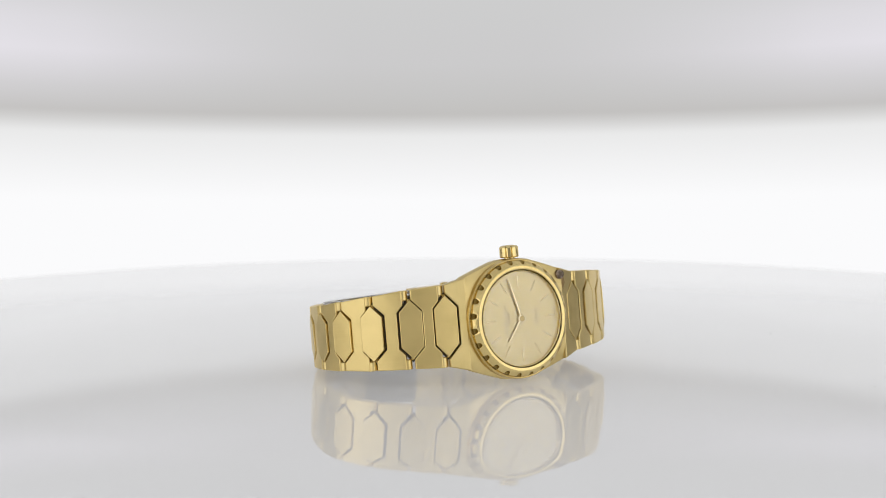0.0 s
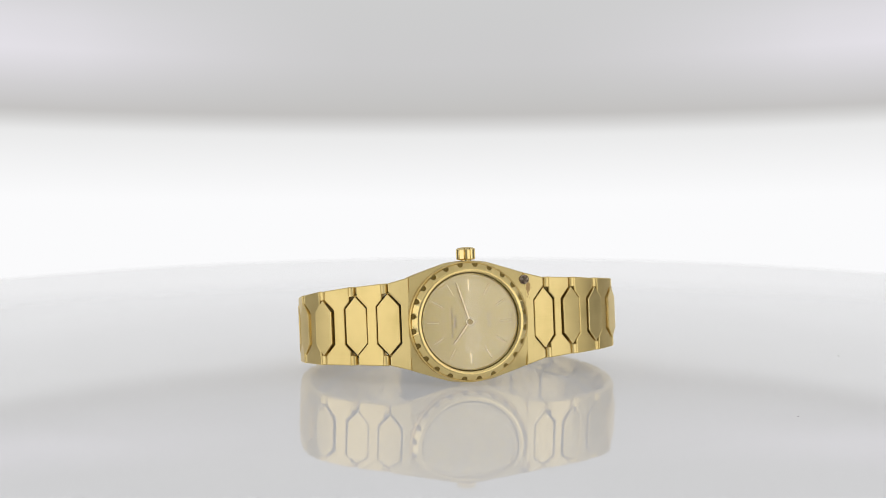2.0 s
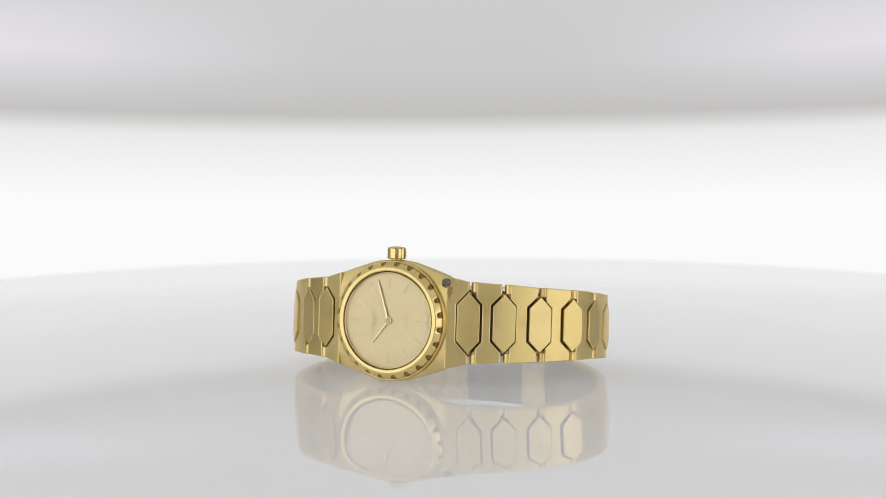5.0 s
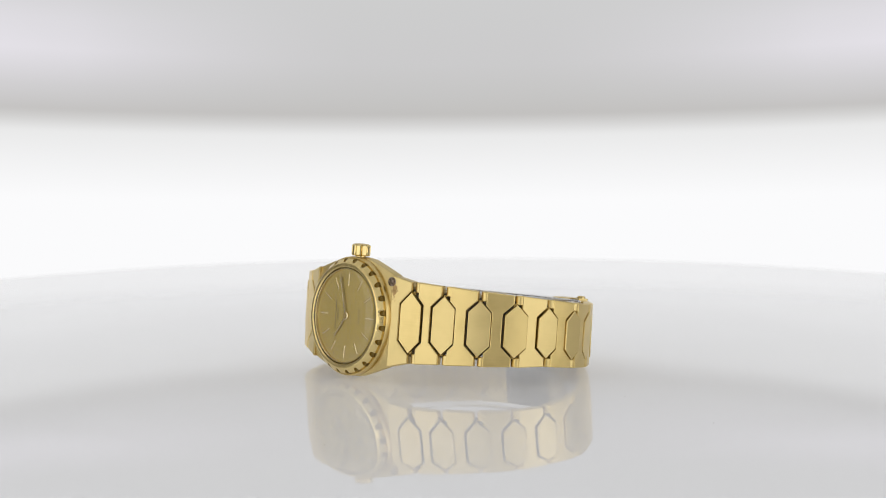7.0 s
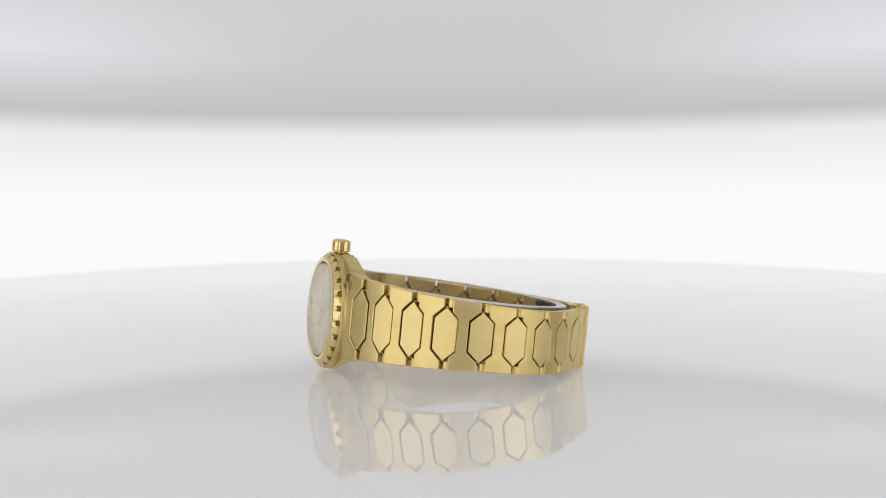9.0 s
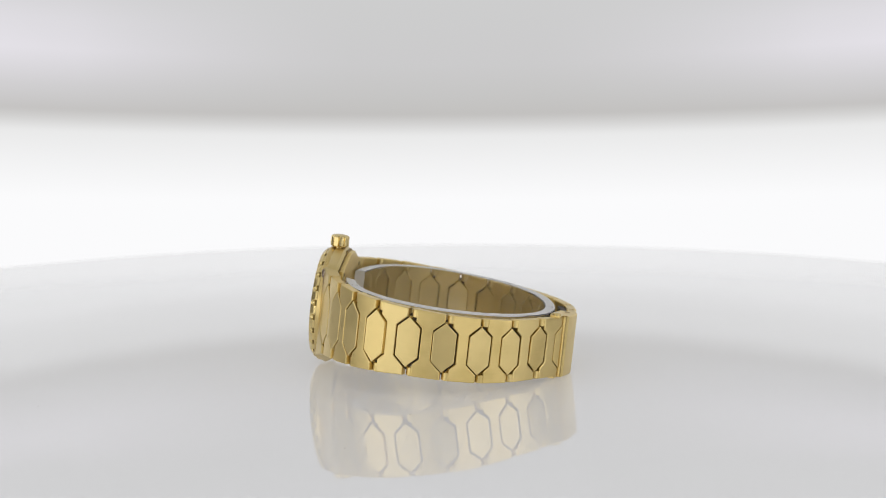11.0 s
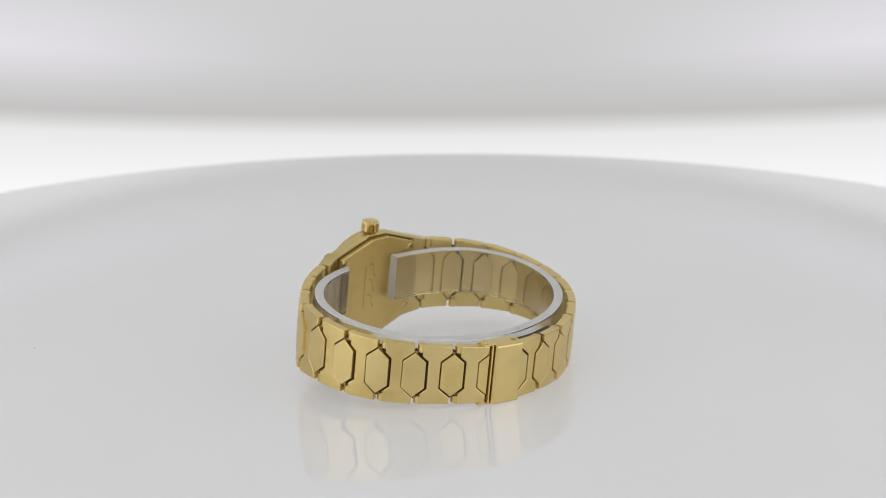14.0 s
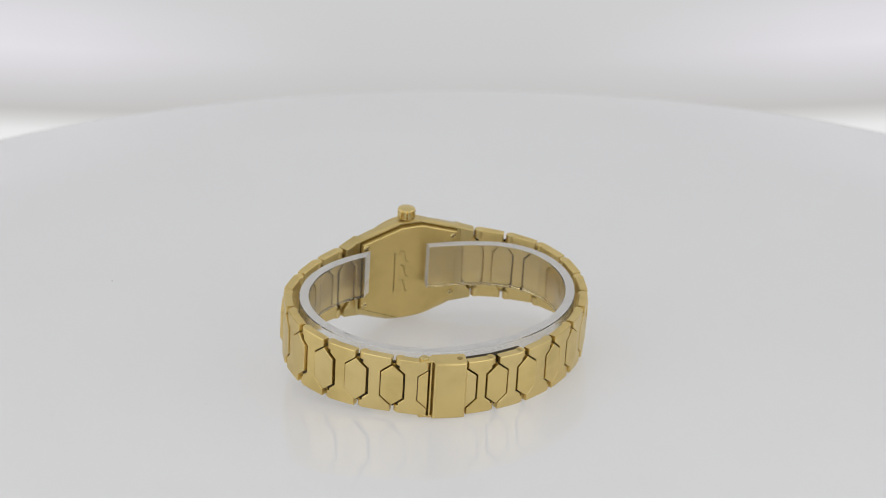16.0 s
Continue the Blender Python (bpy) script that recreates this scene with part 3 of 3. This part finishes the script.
def dial():
    q = Matrix.Translation((HEAD_X, 0, CZ))
    bm = bmesh.new()
    lathe(bm, [(0, -28.4), (9.6, -28.4), (9.6, -28.0), (0, -28.0)], 120, q)
    d = part("dial", bm, M_DIAL, watch, "sunlit champagne dial with stick markers", True)
    for k in range(12):
        bm = bmesh.new()
        m = dial_space(30 * k)
        prism(bm, [(-8.75, -0.15), (-6.2, -0.15), (-6.2, 0.15), (-8.75, 0.15)], 0.14, 0.0, 0.12, m)
        part("hour_marker", bm, M_MARK, d, "slim applied gold stick marker")
    bm = bmesh.new()
    for k in range(60):
        if k % 5:
            lathe(bm, [(0, -0.03), (0.085, -0.03), (0.085, 0.0)], 8, dial_space(6 * k) @ Matrix.Translation((-8.7, 0, 0)))
    tagged(part("minute_dots", bm, M_INK, d, "ring of tiny printed minute dots"), kind="stuff")

    def strip(x, z0, z1, w, name, label):
        bm = bmesh.new()
        prism(bm, [(x - w / 2, z0), (x + w / 2, z0), (x + w / 2, z1), (x - w / 2, z1)], 0.02, 0.0, 0.005, dial_space())
        part(name, bm, M_PRINT, d, label)
    for z0, count in ((-3.1, 11), (0.42, 9)):
        # each word of the mark as a row of short bars
        bm = bmesh.new()
        for i in range(count):
            z = z0 + 0.29 * i
            prism(bm, [(-3.74, z), (-3.46, z), (-3.46, z + 0.15), (-3.74, z + 0.15)], 0.02, 0.0, 0.005, dial_space())
        part("maker_mark", bm, M_INK, d, "printed maker's mark as plain bars")
    for z0, z1 in ((-1.5, -0.5), (-0.3, 0.4), (0.6, 1.5)):
        strip(8.75, z0, z1, 0.16, "small_print", "tiny printed line as a plain bar")

    def word(text, x, z, size, name, ink):
        cu = bpy.data.curves.new(name, "FONT")
        cu.body, cu.size, cu.align_x, cu.align_y, cu.extrude = text, size * 0.001, "CENTER", "CENTER", 0.000005
        cu.materials.append(ink)
        ob = new(name, cu)
        ob.parent = d
        ob.matrix_basis = Matrix(((0, -1, 0, (x + HEAD_X) * 0.001), (0, 0, -1, -0.02843), (1, 0, 0, (CZ + z) * 0.001), (0, 0, 0, 1)))
        tagged(ob, "printed word on the dial")
    word("GENÈVE", -2.9, 0.1, 0.72, "place_name", M_INK)
    word("QUARTZ", 4.0, 0.1, 0.72, "dial_word", M_PRINT)

    # hands: about twelve past ten
    def hand(name, angle, length, w, y, label):
        # dark base paints shadow along the hand's edges, round a bright middle
        bm = bmesh.new()
        prism(bm, [(-length, -w * 0.35), (0.7, -w / 2), (0.7, w / 2), (-length, w * 0.35)], 0.12, 0.0, 0.05, dial_space(angle, y))
        ob = part(name, bm, M_PIN, watch, label)
        bm = bmesh.new()
        prism(bm, [(-length + 0.1, -w * 0.24), (0.6, -w * 0.36), (0.6, w * 0.36), (-length + 0.1, w * 0.24)], 0.17, 0.1, 0.03, dial_space(angle, y))
        part("ridge", bm, M_MARK, ob, "bright ridge along the middle")
    hand("hour_hand", -52.5, 5.65, 0.5, 0.15, "slim gold hour hand, shadow painted along its edges")
    hand("minute_hand", 72.8, 8.5, 0.46, 0.32, "slim gold minute hand, shadow painted along its edges")
    bm = bmesh.new()
    lathe(bm, [(0, -0.56), (0.3, -0.56), (0.32, -0.5), (0.62, -0.5), (0.82, -0.4), (0.82, -0.05)], 28, dial_space())
    part("hand_hub", bm, M_MARK, watch, "round polished hub of the watch hands", True)
    # dark colour stands in for what the polished hub reflects
    bm = bmesh.new()
    lathe(bm, [(0, -0.58), (0.56, -0.6), (0.6, -0.48)], 20, dial_space())
    part("hub_pin", bm, M_PIN, watch, "hub centre with a dark reflection painted in", True)
    # crystal
    bm = bmesh.new()
    lathe(bm, [(0, -29.82), (3, -29.79), (6, -29.7), (8.4, -29.54), (9.4, -29.44), (9.68, -29.34), (9.72, -29.0), (9.64, -28.99), (0, -28.99)], 96, q)
    g = part("crystal", bm, M_GLASS, watch, "clear flat watch crystal", True)
    g.visible_shadow = False


dial()


def crown():
    # profile is turned about the watch's upright axis
    up = Matrix.Translation((HEAD_X + 0.2, -25.95, CZ)) @ Matrix(((1, 0, 0, 0), (0, 0, -1, 0), (0, 1, 0, 0), (0, 0, 0, 1)))
    bm = bmesh.new()
    n = 80
    def rr(i, r):
        a = (i % 8) / 8 * 2 * math.pi
        return r - (0.22 if i % 8 in (0,) else 0.0)
    rings = []
    for r, y in ((1.1, 12.0), (1.1, 12.5), (1.75, 12.55), (1.97, 12.75), (1.97, 14.6), (1.8, 14.85)):
        rings.append([up @ Vector((rr(i, r) * math.cos(2 * math.pi * i / n), y, rr(i, r) * math.sin(2 * math.pi * i / n))) for i in range(n)])
    rows = loft(bm, rings)
    top = [[up @ Vector((r * math.cos(2 * math.pi * i / n), y, r * math.sin(2 * math.pi * i / n))) for i in range(n)] for r, y in ((1.8, 14.85), (1.5, 15.0), (0.7, 15.12))]
    last = loft(bm, top)
    bm.faces.new(last[-1])
    part("crown", bm, M_POLISH, watch, "fluted polished gold crown", True)


crown()


def corner_screw():
    """The round corroded mark with a cross on the lug's upper corner."""
    m = Matrix.Translation((11.65, -26.8, CZ + 8.05))
    bm = bmesh.new()
    lathe(bm, [(0, -0.42), (0.75, -0.42), (0.95, -0.3), (1.0, 0.3)], 24, m)
    s = part("corner_screw", bm, M_RUST, watch, "round corroded mark on the lug's corner", True)
    for a in (45, 135):
        bm = bmesh.new()
        prism(bm, [(-0.7, -0.12), (0.7, -0.12), (0.7, 0.12), (-0.7, 0.12)], 0.46, 0.4, 0.02, m @ Matrix.Rotation(radians(a), 4, "Y"))
        part("cross_bar", bm, M_INK, s)


corner_screw()


def stain():
    """Brown tarnish that has run from the corroded corner."""
    rng = random.Random(5)
    m, _ = frame_of((HEAD_X + EDGE, EDGE_Y, 0, 0), RIGHT[0])
    for s, z, r in ((0.75, 6.7, 0.5), (0.9, 6.0, 0.42), (0.6, 5.5, 0.26), (1.2, 6.9, 0.3), (0.8, 5.0, 0.2), (0.5, 4.5, 0.14), (0.45, 6.2, 0.3), (1.5, 6.3, 0.16), (1.0, 4.2, 0.1)):
        n = 11
        pts = [(s + r * rng.uniform(0.5, 1.1) * math.cos(2 * math.pi * i / n), z + 1.5 * r * rng.uniform(0.5, 1.1) * math.sin(2 * math.pi * i / n)) for i in range(n)]
        bm = bmesh.new()
        prism(bm, pts, 0.075, 0.0, 0.005, m)
        part("tarnish_spot", bm, M_STAIN, body, "reddish brown tarnish spot")


stain()

# ---- clear display cuff inside the bracelet ----
cuff = tagged(new("display_cuff"), "clear plastic open cuff holding the bracelet round", "display cuff")


def build_cuff():
    ring = RIGHT[1:] + LEFT[:-1]
    pts = [Vector((p[0], p[1], 0)) for p in ring]
    # inner offset of the bracelet's line, smoothed
    inner = []
    CLEAR = {7: 1.8, 8: 2.7, 9: 4.0, 10: 4.2, 11: 3.6, 12: 2.3}  # it stands off the clasp
    for i, p in enumerate(pts):
        a, b = pts[max(0, i - 1)], pts[min(len(pts) - 1, i + 1)]
        d = (b - a).normalized()
        inner.append(p + Vector((-d.y, d.x, 0)) * CLEAR.get(i, 1.5))
    inner = [Vector((9.7, -22.5, 0)), Vector((15.5, -22.4, 0))] + inner[:] + [Vector((-14.5, -22.3, 0)), Vector((-3.9, -22.5, 0))]
    for _ in range(3):
        inner = [inner[0]] + [(a + 2 * b + c) / 4 for a, b, c in zip(inner, inner[1:], inner[2:])] + [inner[-1]]
    line = []
    for i in range(len(inner) - 1):
        p0, p1, p2, p3 = inner[max(0, i - 1)], inner[i], inner[i + 1], inner[min(len(inner) - 1, i + 2)]
        for k in range(6):
            u = k / 6
            line.append(0.5 * ((2 * p1) + (p2 - p0) * u + (2 * p0 - 5 * p1 + 4 * p2 - p3) * u * u + (3 * p1 - p0 - 3 * p2 + p3) * u ** 3))
    line.append(inner[-1])
    rings, rim = [], []
    SLANT = {0: 2.4, 1: 1.7, 2: 1.1, 3: 0.5}
    for i, p in enumerate(line):
        d = (line[min(len(line) - 1, i + 1)] - line[max(0, i - 1)]).normalized()
        n = Vector((-d.y, d.x, 0))
        hi = CZ + 6.4 - 0.04 * p.y + 0.012 * p.x
        lo = hi - 10.0
        o, q = p, p + n * 2.15 + d * SLANT.get(i, 0)  # the first end is cut at a slant
        rim.append([(v.x, v.y, z) for v, z in ((o + n * 0.12, hi + 0.005), (o + n * 0.2, hi + 0.08), (q - n * 0.2, hi + 0.08), (q - n * 0.12, hi + 0.005))])
        rings.append([(o.x, o.y, lo + 0.2), (o.x, o.y, hi - 0.2), (o.x + n.x * .2, o.y + n.y * .2, hi), (q.x - n.x * .2, q.y - n.y * .2, hi),
                      (q.x, q.y, hi - 0.2), (q.x, q.y, lo + 0.2), (q.x - n.x * .2, q.y - n.y * .2, lo), (o.x + n.x * .2, o.y + n.y * .2, lo)])
    bm = bmesh.new()
    rows = loft(bm, rings)
    bm.faces.new(rows[0])
    bm.faces.new(list(reversed(rows[-1])))
    ob = part("band", bm, M_PLASTIC, cuff, "clear plastic band", True)
    ob.visible_shadow = False
    bm = bmesh.new()
    rows = loft(bm, rim)
    bm.faces.new(rows[0])
    bm.faces.new(list(reversed(rows[-1])))
    for k in (0, -1):
        # sawn ends of the band
        d = (line[1] - line[0] if k == 0 else line[-2] - line[-1]).normalized()
        cap = bmesh.new()
        ends = loft(cap, [[Vector(v) - d * off for v in rings[k]] for off in (0.02, 0.1)])
        cap.faces.new(ends[0])
        cap.faces.new(list(reversed(ends[-1])))
        part("end_face", cap, M_FROST, ob, "frosted sawn end of the band").visible_shadow = False
    part("rim", bm, M_FROST, ob, "frosted upper rim of the band").visible_shadow = False
    # small mould marks on the rim
    for i in (10, 44, 70, 96):
        i = min(i, len(line) - 2)
        p, d = line[i], (line[i + 1] - line[i - 1]).normalized()
        hi = CZ + 6.4 - 0.04 * p.y + 0.012 * p.x
        n = Vector((-d.y, d.x, 0))
        bm = bmesh.new()
        q = Matrix.Translation(p + n * 1.1 + Vector((0, 0, hi + 0.08))) @ Matrix.Rotation(radians(90), 4, "X")
        lathe(bm, [(0.55, -0.03), (0.58, 0.05), (0.66, 0.05), (0.7, -0.03)], 18, q)
        part("mould_mark", bm, M_PLASTIC, cuff, "small round mould mark", True)


build_cuff()


# ---- what moves ----
BASE = pose(0, 0, 0, 0, 0, 34.2) @ pose(0, 0, 0, -6.5) @ pose(0, 0, 0, 0, -0.8)


def motions():
    times = [2.0 * k for k in range(9)]
    walk(turntable, [(t, pose(0, 0, 0, 0, 0, SPIN * t)) for t in times])
    walk(watch, [(t, pose(0, 0, 0, 0, 0, SPIN * t) @ BASE) for t in times])
    walk(cuff, [(t, pose(0, 0, 0, 0, 0, SPIN * t) @ BASE) for t in times])
    walk(booth, [(t, arm(a) @ BOOTH_AT) for t, a in TILT])


motions()
